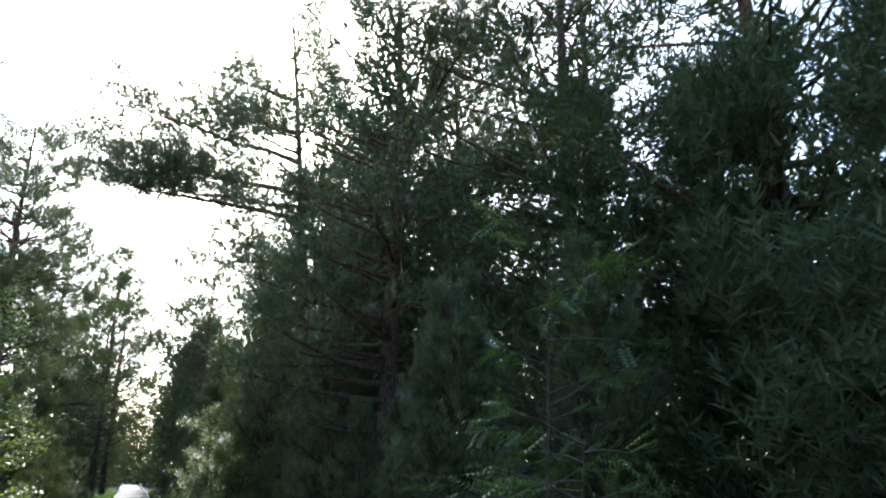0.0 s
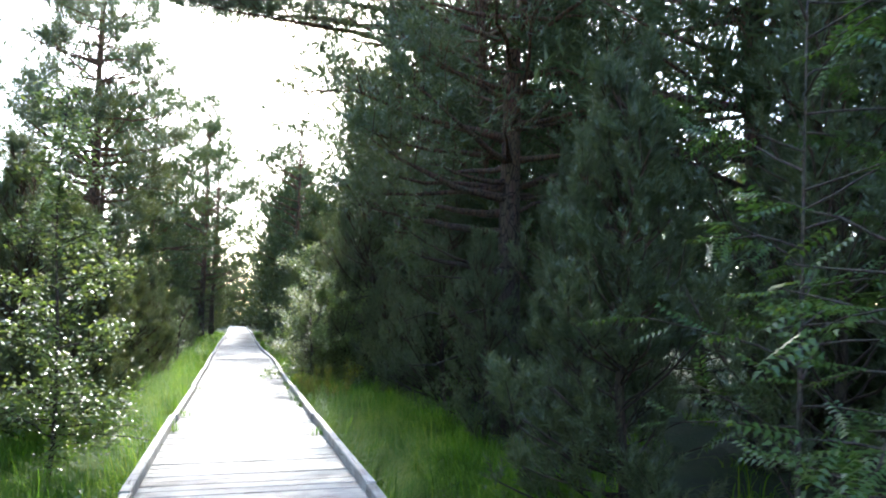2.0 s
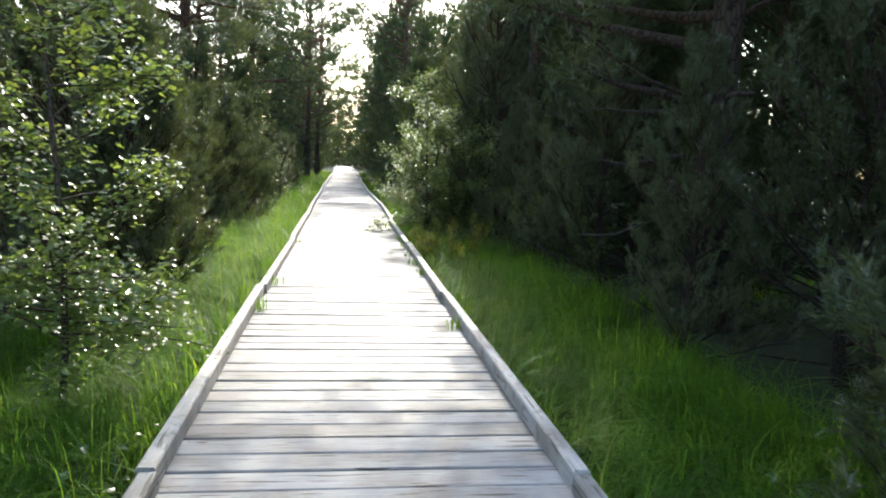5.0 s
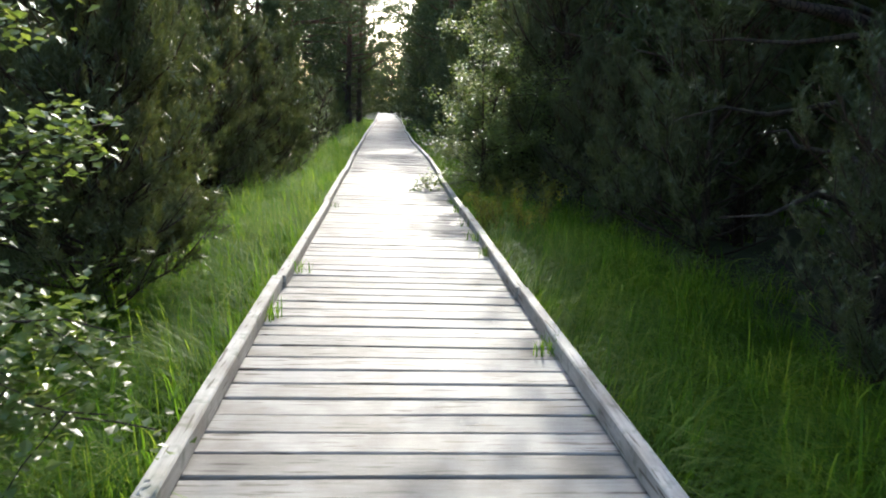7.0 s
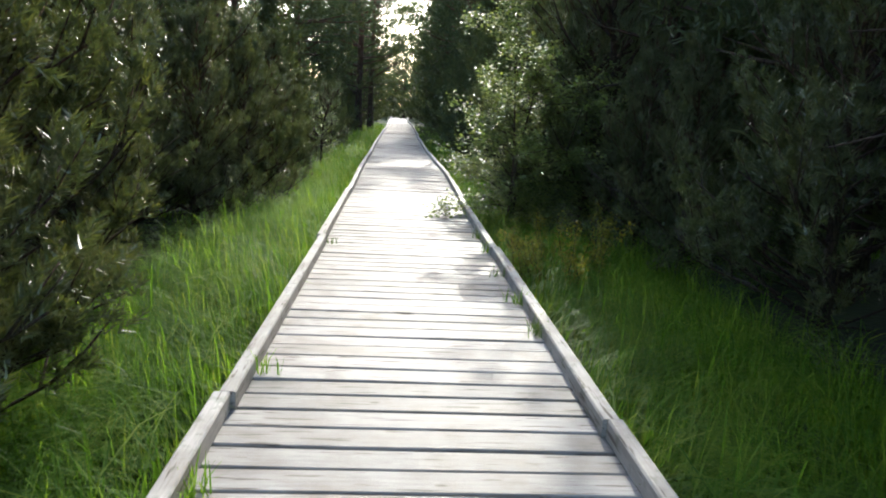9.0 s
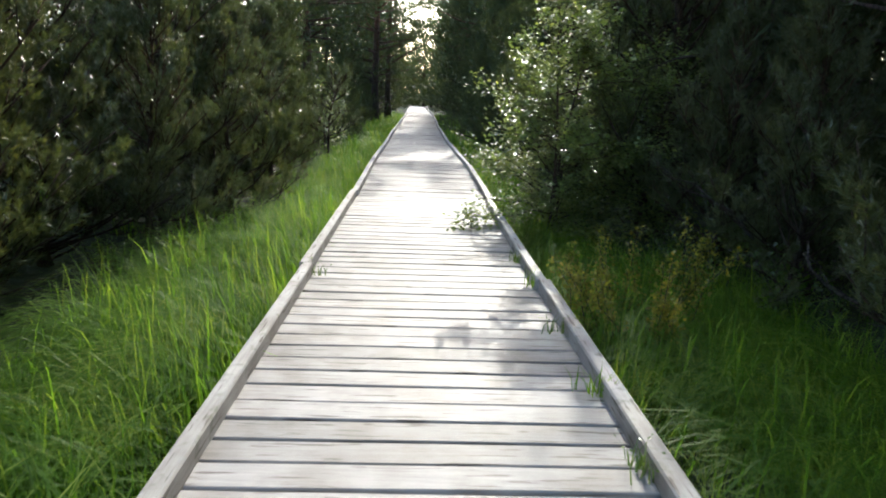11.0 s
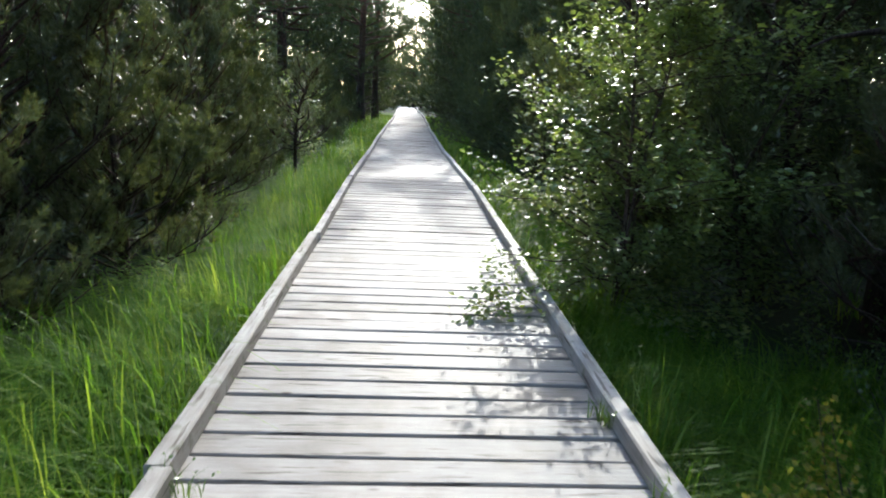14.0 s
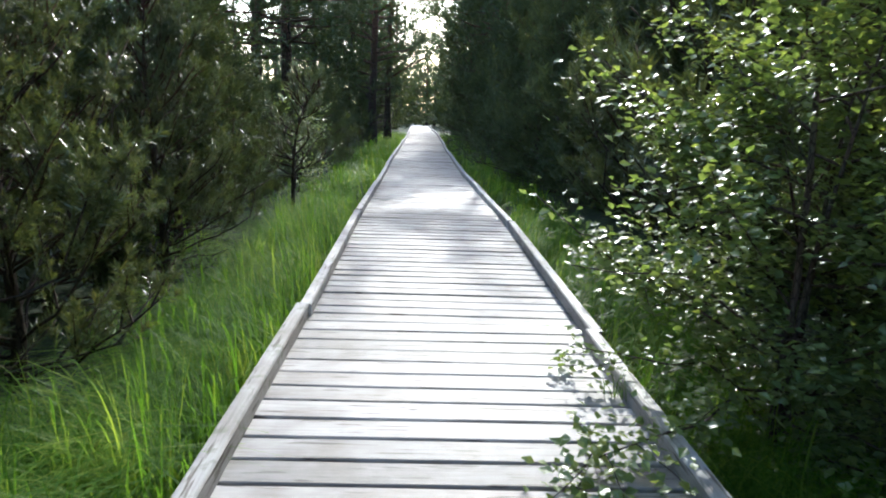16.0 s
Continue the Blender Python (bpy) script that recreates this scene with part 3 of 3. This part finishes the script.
YOUNG_AT = [(3.0, 16.0, 0.7), (2.9, 17.3, 0.75), (3.3, 13.8, 1.05), (-2.85, 14.8, 0.92), (-2.9, 12.5, 1.1), (2.85, 10.5, 0.75), (-3.6, 11.2, 0.8), (-2.5, 17.2, 0.72), (-2.35, 19.3, 0.8), (-2.3, 21.4, 0.78)]
for k, (x, y, s) in enumerate(YOUNG_AT):
    stand_copy(young[k % 2], x, y, k * 77, s)
# both edges of the clearing: a front row, and thicker rows behind it
for side in (-1, 1):
    y = 13.8 if side < 0 else 19.4
    while y < 62:
        x = rng.uniform(2.85, 3.35) - (0.3 if y > 27 or side < 0 and y > 18.5 else 0)
        size = (rng.uniform(0.78, 1.0) if y > 23 else rng.uniform(1.08, 1.2)) if side > 0 else (rng.uniform(0.58, 0.75) if y < 24 else rng.uniform(0.36, 0.52))
        if y < (23.5 if side > 0 else 19.0):
            stand_copy(young[rng.integers(2)], side * x, y, rng.uniform(0, 360), size * (1.42 if side > 0 else 1.5))
        else:
            stand_copy(mid[rng.integers(3)] if y < 34 else deep[rng.integers(2)], side * x, y, rng.uniform(0, 360), size if y < 34 else size * 0.75)
        y += rng.uniform(1.5, 2.1) if y < 34 else rng.uniform(2.4, 3.2)
    for near, far_x, step in ((5.2, 6.8, 2.5), (7.5, 10.5, 3.6)):
        y = 1.0 if side > 0 else 9.0
        while y < 60:
            x = rng.uniform(near, far_x)
            size = (rng.uniform(0.8, 1.15) if y > 14 else rng.uniform(0.6, 0.85)) if side > 0 else rng.uniform(0.5, 0.75)
            if side < 0 and y > 24:
                size *= 0.7
            if side > 0 and y < 14:
                stand_copy(mid[rng.integers(3)], x, y, rng.uniform(0, 360), size * 1.3)
            else:
                stand_copy(deep[rng.integers(2)], side * x, y, rng.uniform(0, 360), size)
            y += step * rng.uniform(0.7, 1.3) * (0.75 if side < 0 and near < 6 and y < 30 else 1)
# left ones up to y 12 are unseen, added to block sky light
for x, y, size in ((-3.9, 16.4, 0.5), (-3.8, 18.6, 0.55), (-3.7, 22.6, 0.5), (-4.6, 24.4, 0.55), (4.4, 24.0, 0.95), (4.2, 28.0, 1.0), (3.9, 33.0, 1.0), (3.7, 39.0, 1.2), (2.9, 45.0, 1.55), (3.2, 50.0, 1.4), (3.3, 57.0, 1.4), (3.0, 66.0, 1.4), (-4.6, 8.4, 0.9), (-4.9, 4.2, 0.95), (-5.6, 12.0, 0.9), (-4.4, -0.5, 0.9), (8.8, 5.4, 1.25), (9.2, 8.6, 1.2), (7.8, 3.4, 1.1), (-4.2, 43.0, 1.0), (-3.7, 52.0, 1.15), (-3.3, 58.0, 1.2), (-3.0, 68.0, 1.3)):
    stand_copy(deep[int(y) % 2], x, y, y * 37, size)
for k, (x, y, size) in enumerate(((4.8, 3.0, 1.05), (5.6, 1.6, 1.2), (5.6, 5.2, 1.25), (6.8, 7.4, 1.4), (5.3, 7.9, 1.3))):
    stand_copy(mid[k % 3], x, y, k * 49, size)
# left four below y 15: out of view, added to shade the left thicket
OLD_AT = [(6.1, 22.5, 1.0), (6.6, 27.5, 1.05), (4.6, 15.6, 0.95), (2.9, 42.0, 1.05), (2.7, 55.0, 1.15), (5.5, 8.6, 1.0), (6.2, 14.5, 0.95), (7.5, 11.0, 1.05), (5.2, 17.5, 0.95), (5.6, 25.0, 1.0), (6.8, 31.0, 0.95), (6.4, 38.0, 1.0), (4.6, 52.0, 1.0), (7.6, 44.0, 1.1), (-5.5, 33.0, 0.9), (-5.6, 40.0, 0.9), (-6.6, 44.0, 1.0), (-4.6, 55.0, 1.0), (8.0, 20.0, 1.1), (4.4, 62.0, 1.0), (-9.5, 22.0, 0.9), (-10.5, 34.0, 1.0), (9.5, 31.0, 1.0), (6.3, 5.6, 1.0), (-5.2, 6.0, 1.0), (-6.4, 10.0, 1.05), (-4.6, 1.5, 0.95), (-7.2, 14.0, 1.0), (2.6, 72.0, 1.0), (-2.4, 80.0, 1.2), (0.6, 96.0, 0.8)]
for k, (x, y, s) in enumerate(OLD_AT):
    stand_copy(old[k % 3], x, y, k * 83, s)
# unseen trees added behind the walker, to close off light from there
for k in range(12):
    stand_copy((old + deep)[k % 5], (-1) ** k * rng.uniform(4.5, 9), -3.5 - k * 1.4, k * 61, rng.uniform(0.7, 0.95))


def far_woods():
    """The wood further off: loose dark crowns and stems, as one mass."""
    r = np.random.default_rng(77)
    wood, places, ways = Geo(), [], []
    for k in range(170):
        side = r.choice([-1, 1])
        y = r.uniform(-25, 105)
        x = side * r.uniform(11, 32)
        if y > 66:
            x = side * r.uniform(2.2, 26)
        h = r.uniform(7, 13)
        if k % 9 == 0:
            x, y, h = (k // 9 % 19 - 9) * 0.75, r.uniform(94, 110), r.uniform(5, 8)
        g = lie(x, y) - 0.1
        wood.tube([(x, y, g), (x + r.uniform(-0.3, 0.3), y, g + h * 0.5), (x, y, g + h)], [0.16, 0.12, 0.03], 5)
        n = 220
        u = r.uniform(0.01 if k % 9 == 0 else 0.12, 1, n)
        rad = 2.4 * (1.08 - u) ** 0.6 * np.sqrt(r.uniform(0.05, 1, n))
        az = r.uniform(0, 6.28, n)
        places.append(np.stack([x + rad * np.cos(az), y + rad * np.sin(az), g + h * u], axis=1))
        ways.append(np.stack([np.cos(az), np.sin(az), np.full(n, 0.6)], axis=1))
    tv, tf = needle_tuft(5, 0.52, 0.125, r)
    places, ways = np.vstack(places), np.vstack(ways)
    v, f = spread(tv, tf, places, turned(ways, r), r.uniform(0.7, 1.3, len(places)))
    ob = tagged(new("far_woods"), "dark pine wood standing further off", "woods", kind="stuff")
    part("trunks", wood.mesh("far_trunks", M_PINEBARK), ob)
    part("crowns", tri_mesh("far_crowns", v, f, M_NEEDLE_FAR), ob)


far_woods()

# ---- broad-leaved saplings ----
stand(birch("birch_sapling", "slim young birch with light green leaves in the grass", 3, 3.6, 0.62, 8000, 0.05, 0.42,
            droop=((0.7, -15, 0.75, -0.1), (0.62, 5, 0.8, -0.2), (0.9, -35, 0.75, -0.15), (0.8, 25, 0.7, -0.1), (0.75, 190, 0.8, -0.1), (1.0, 170, 0.8, -0.1), (0.95, -5, 0.7, -0.15))), -1.66, 8.8)
stand(birch("birch_sapling", "bushy birch sapling leaning over the kerb of the boardwalk", 4, 3.3, 1.2, 21000, 0.052, 0.2, 3,
            droop=((0.42, 213, 1.32, -0.1), (0.4, 20, 0.9, -0.1), (0.7, 340, 1.0, -0.1), (0.3, 290, 0.8, -0.1), (0.35, 310, 0.9, -0.1))), 1.45, 18.45)
stand(birch("birch_sapling", "low birch bush in the shade beside the boardwalk", 14, 2.5, 0.95, 7500, 0.054, 0.06, 3), 2.6, 18.9)
stand(birch("birch_sapling", "thin young birch at the grass edge", 15, 1.9, 0.6, 1800, 0.055, 0.2, 2), -2.3, 27.8)
stand(rowan("rowan_sapling", "rowan sapling with feathered leaves before dark pines", 6, 2.0, 0.85, 150), 2.4, 4.3)
stand(rowan("rowan_sapling", "taller rowan with yellow-green feathered leaves", 8, 3.6, 1.1, 150), 2.75, 5.2)

SHRUB = shrub(9, 0.55, 0.72, 190, 0.026, M_SHRUB)
low = tagged(new("bog_shrub"), "low bog shrub with reddish leaf tips beside the kerb", "shrub")
tagged(part("stem_growth", SHRUB[0], low), kind="stuff")
part("foliage", SHRUB[1], low)
stand(low, 1.45, 15.05)
GREEN = shrub(19, 0.6, 0.5, 65, 0.026, M_ROWAN)
mound = tagged(new("bog_shrub"), "low green shrub in the shade of the pines", "shrub", "green shrubs under the pines")
tagged(part("stem_growth", GREEN[0], mound), kind="stuff")
part("foliage", GREEN[1], mound)
stand(mound, 2.6, 16.4)
for k, (x, y, size) in enumerate(((3.1, 15.4, 1.2), (2.9, 17.5, 1.0), (2.3, 20.6, 0.9), (3.0, 12.6, 0.9), (-2.5, 16.8, 0.8), (-2.4, 22.5, 0.7), (1.75, 7.5, 0.6))):
    stand_copy(mound, x, y, k * 70, size)


def dead_branch(seed, size):
    """A bare broken branch with a few side twigs."""
    r = np.random.default_rng(seed)
    g = Geo()
    pts = bent((0, 0, 0), at_way(0.0, 0.25), size, 0.12, r, 7, 0.25)
    g.tube(pts, np.linspace(0.022, 0.006, 7), 6)
    for k in range(5):
        p = pts[1 + k]
        g.tube(bent(p, at_way(r.uniform(-1.2, 1.2), r.uniform(-0.2, 0.7)), size * r.uniform(0.2, 0.4), 0.1, r, 4, 0.2), np.linspace(0.009, 0.003, 4), 4)
    return g.mesh("dead_branch", M_DEAD, True)


for k, (x, y, z, turn, size) in enumerate(((3.6, 16.6, 0.35, 170, 1.5), (4.2, 18.0, 0.3, 200, 1.7), (3.2, 14.6, 0.6, 150, 1.0), (4.0, 11.2, 1.0, 160, 1.1))):
    ob = tagged(new("dead_branch", dead_branch(70 + k, size)), "pale bare dead branch caught in the undergrowth", "branch", "dead branches")
    ob.matrix_basis = pose(x, y, lie(x, y) + z * 0.3, 0, -10, turn)


# ---- grass ----
def grass(name, label, x0, x1, y0, y1, count, seed, tall, wide):
    """A strip of sedge: arching blades in tussocks."""
    r = np.random.default_rng(seed)
    n_t = max(20, count // 45)
    tx, ty = r.uniform(x0, x1, n_t), r.uniform(y0, y1, n_t)
    size = r.uniform(0.5, 1.25, n_t)
    wind = r.normal(size=n_t) * 0.8 + 3.6
    pick = r.integers(0, n_t, count)
    x = tx[pick] + r.normal(size=count) * 0.11
    y = ty[pick] + r.normal(size=count) * 0.14
    inside = (np.abs(x) > 0.97)
    x, y, pick = x[inside], y[inside], pick[inside]
    n = len(x)
    z = np.array([lie(a, b) for a, b in zip(tx, ty)])[pick] - 0.02
    lean_az = np.arctan2(y - ty[pick], x - tx[pick]) + r.normal(size=n) * 0.5
    lean_az = np.where(r.uniform(size=n) < 0.5, r.normal(size=n) * 0.35 + wind[pick], lean_az)
    bend = np.where(r.uniform(size=n) < 0.72, r.uniform(0.9, 1.9, n), r.uniform(0.1, 0.8, n))
    inward = (np.abs(x) < 1.4) & (np.cos(lean_az) * np.sign(x) < 0.1)
    lean_az = np.where(inward, math.pi - lean_az, lean_az)
    h = tall * size[pick] * r.uniform(0.45, 1.3, n) * (1 + 0.2 * np.clip(bend - 0.8, 0, 1))
    w = wide * np.where(r.uniform(size=n) < 0.18, r.uniform(1.3, 1.9, n), r.uniform(0.5, 1.05, n))
    v = np.zeros((n, 9, 3))
    cx, cy = np.cos(lean_az), np.sin(lean_az)
    for i, s in enumerate((0.0, 0.42, 0.66, 0.85, 1.0)):
        out = h * bend * 0.86 * s ** 2.2
        up = h * (s - 0.5 * bend * s ** 3.0)
        px, py, pz = x + cx * out, y + cy * out, z + up
        if i < 4:
            half = w * (1 - 0.55 * s) / 2
            v[:, 2 * i] = np.stack([px - cy * half, py + cx * half, pz], axis=1)
            v[:, 2 * i + 1] = np.stack([px + cy * half, py - cx * half, pz], axis=1)
        else:
            v[:, 8] = np.stack([px, py, pz], axis=1)
    t = np.array([(0, 1, 3), (0, 3, 2), (2, 3, 5), (2, 5, 4), (4, 5, 7), (4, 7, 6), (6, 7, 8)])
    f = t[None] + (np.arange(n) * 9)[:, None, None]
    tagged(new(name, tri_mesh(name, v, f, M_GRASS)), label, "grass", kind="stuff")


grass("grass", "tall bright green sedge along the boardwalk", -2.5, -0.95, 2.5, 14, 42000, 1, 0.52, 0.0064)
grass("grass", "tall bright green sedge along the boardwalk", -2.05, -0.95, 14, 17.5, 13500, 2, 0.52, 0.0064)
grass("grass", "arching green sedge along the boardwalk", -1.75, -0.95, 17.5, 26, 26000, 12, 0.52, 0.0062)
grass("grass", "tall green sedge further along the boardwalk", -2.2, -0.95, 26, 62, 9000, 3, 0.55, 0.016)
grass("grass", "tall green sedge before the dark pines", 0.95, 2.75, 2.5, 14, 40000, 4, 0.44, 0.0066)
grass("grass", "tall green sedge before the dark pines", 0.95, 2.7, 14, 17.5, 13000, 5, 0.44, 0.0066)
grass("grass", "tall green sedge behind the birch", 0.95, 1.85, 17.5, 26, 16000, 15, 0.42, 0.0066)
grass("grass", "tall green sedge further along the boardwalk", 0.95, 2.1, 26, 62, 8000, 6, 0.45, 0.016)
grass("grass", "thin grass between the pines", -8, -2.6, 3, 40, 3500, 7, 0.36, 0.014)
grass("grass", "thin grass between the pines", 2.8, 8, 3, 40, 5000, 8, 0.35, 0.014)


# ---- boardwalk ----
boardwalk = tagged(new("boardwalk"), "silver-grey plank boardwalk with low timber kerbs", "boardwalk", kind="structure")
PITCH, HALF = 0.18, 0.92


def plank_mesh(seed):
    """A plank with eased, slightly uneven edges."""
    r = random.Random(seed)
    w, cut = (PITCH - r.uniform(0.014, 0.022)) / 2, 0.005
    v, f = [], []
    for x in (-HALF, -HALF * 0.35, HALF * 0.4, HALF):
        a, b, t = r.uniform(-0.0035, 0.0035), r.uniform(-0.0035, 0.0035), r.uniform(-0.002, 0.002)
        x += r.uniform(-0.012, 0.012)
        v += [(x, -w + a, -0.04), (x, w + b, -0.04), (x, w + b, -cut + t), (x, w - cut + b, t), (x, -w + cut + a, t), (x, -w + a, -cut + t)]
    for k in range(3):
        for i in range(6):
            p, q = 6 * k + i, 6 * k + (i + 1) % 6
            f += [(p, q, q + 6), (p, q + 6, p + 6)]
    f += [(0, i + 1, i) for i in range(1, 5)] + [(18, 18 + i, 19 + i) for i in range(1, 5)]
    return tri_mesh("plank", v, f, M_PLANK)


PLANKS = [plank_mesh(k) for k in range(8)]
pr = random.Random(4)
for k in range(300):
    y = 1.5 + k * PITCH
    ob = new("plank", PLANKS[pr.randrange(8)])
    ob.parent = boardwalk
    ob.matrix_basis = pose(deck_x(y) + pr.uniform(-0.012, 0.012), y, deck_z(y) + pr.uniform(-0.003, 0.003), pr.uniform(-0.5, 0.5), pr.uniform(-0.15, 0.15), pr.uniform(-0.25, 0.25) + (180 if pr.random() < 0.5 else 0))


def box(g, a, b, w, h, rise=0.0, cut=0.008):
    """A timber from a to b (x, y, z of its base line), with eased top edges."""
    (x0, y0, z0), (x1, y1, z1) = a, b
    section = [(-w / 2, 0), (w / 2, 0), (w / 2, h - cut), (w / 2 - cut, h), (-w / 2 + cut, h), (-w / 2, h - cut)]
    v = [(x0 + s, y0, z0 + t) for s, t in section] + [(x1 + s, y1, z1 + t) for s, t in section]
    f = []
    for i in range(6):
        j = (i + 1) % 6
        f += [(i, i + 6, j + 6), (i, j + 6, j)]
    f += [(0, i, i + 1) for i in range(1, 5)] + [(6, i + 7, i + 6) for i in range(1, 5)]
    g.add(v, f)


rest = Geo()
for y in list(np.arange(1.5 - PITCH, -8, -PITCH)) + list(np.arange(1.5 + 300 * PITCH, 90, PITCH)):
    z = deck_z(y) - 0.04
    box(rest, (deck_x(y), y - PITCH * 0.46, z), (deck_x(y), y + PITCH * 0.46, z), 2 * HALF, 0.04)
tagged(part("planks", rest.mesh("planks", M_PLANK), boardwalk), kind="stuff")
kr = random.Random(9)
for side in (-1, 1):
    y = 7.55 - 4 * 4.1 if side < 0 else 7.45 - 4 * 4.0
    while y < 90:
        size = 4.1 if side < 0 else 4.0
        g = Geo()
        e = y + size - 0.012
        xo = side * (0.83 + 0.04) + kr.uniform(-0.015, 0.015)
        box(g, (deck_x(y) + xo, y, deck_z(y) + 0.003), (deck_x(e) + xo + kr.uniform(-0.015, 0.015), e, deck_z(e) + 0.003), 0.078 + kr.uniform(-0.006, 0.006), 0.085 + kr.uniform(-0.008, 0.008))
        part("kerb", g.mesh("kerb", M_KERB), boardwalk, "weathered mossy kerb timber")
        y += size
for x in (-0.7, 0.0, 0.7):
    g = Geo()
    ys = np.arange(-8, 90, 4.0)
    for a, b in zip(ys[:-1], ys[1:]):
        box(g, (deck_x(a) + x, a, deck_z(a) - 0.19), (deck_x(b) + x, b, deck_z(b) - 0.19), 0.1, 0.145)
    part("joist", g.mesh("joist", M_JOIST), boardwalk, "dark wet joist")


# ---- small growth on and beside the deck ----
def weed(seed, blades, tall, leaf):
    """A small tuft of weeds: short blades with a few round leaves."""
    r = np.random.default_rng(seed)
    g = Geo()
    for k in range(blades):
        az, out = r.uniform(0, 6.28), r.uniform(0.2, 0.9)
        h = tall * r.uniform(0.5, 1.1)
        c, d = math.cos(az), math.sin(az)
        x, y = r.normal() * 0.02, r.normal() * 0.05
        w = 0.003
        pts = [(x + c * h * out * s * s, y + d * h * out * s * s, h * (s - 0.35 * out * s * s)) for s in (0, 0.5, 1)]
        g.add([(pts[0][0] - d * w, pts[0][1] + c * w, 0), (pts[0][0] + d * w, pts[0][1] - c * w, 0), (pts[1][0] - d * w, pts[1][1] + c * w, pts[1][2]), (pts[1][0] + d * w, pts[1][1] - c * w, pts[1][2]), pts[2]], [(0, 1, 3), (0, 3, 2), (2, 3, 4)])
        if leaf and k % 2:
            lv, lf = spread(LEAF_V, LEAF_F, np.array([pts[2]]), turned(np.array([[r.normal() * 0.4, r.normal() * 0.4, 1.0]]), r), np.array([leaf * r.uniform(0.7, 1.2)]))
            g.add(lv, lf)
    return g.mesh("weed_tuft", M_ROWAN if leaf else M_GRASS)


WEEDS = [weed(1, 26, 0.13, 0.02), weed(2, 30, 0.16, 0.0), weed(3, 16, 0.2, 0.035)]
for k, (x, y, kind_of) in enumerate(((0.79, 12.9, 0), (0.8, 13.6, 1), (0.78, 14.5, 0), (0.8, 15.6, 1), (0.79, 16.3, 0), (-0.8, 12.1, 1), (0.8, 10.3, 1), (-0.8, 10.9, 1), (0.8, 18.6, 0), (-0.8, 15.7, 0))):
    ob = tagged(new("weed_tuft", WEEDS[kind_of]), "small green weeds growing against the kerb", "weed", "weeds on the deck")
    ob.matrix_basis = pose(deck_x(y) + x, y, deck_z(y) + 0.003, 0, 0, k * 50)
for k, (x, y, size) in enumerate(((-1.15, 7.65, 2.2), (-1.3, 7.95, 1.8), (-1.12, 8.1, 1.6), (1.62, 7.4, 1.6), (1.25, 7.1, 1.4), (1.9, 7.7, 1.7))):
    ob = tagged(new("leafy_plant", WEEDS[2]), "low leafy plant in the grass by the kerb", "plant", "leafy plants by the kerb")
    ob.matrix_basis = pose(x, y, lie(x, y) - 0.01, 0, 0, k * 70) @ Matrix.Scale(size, 4)
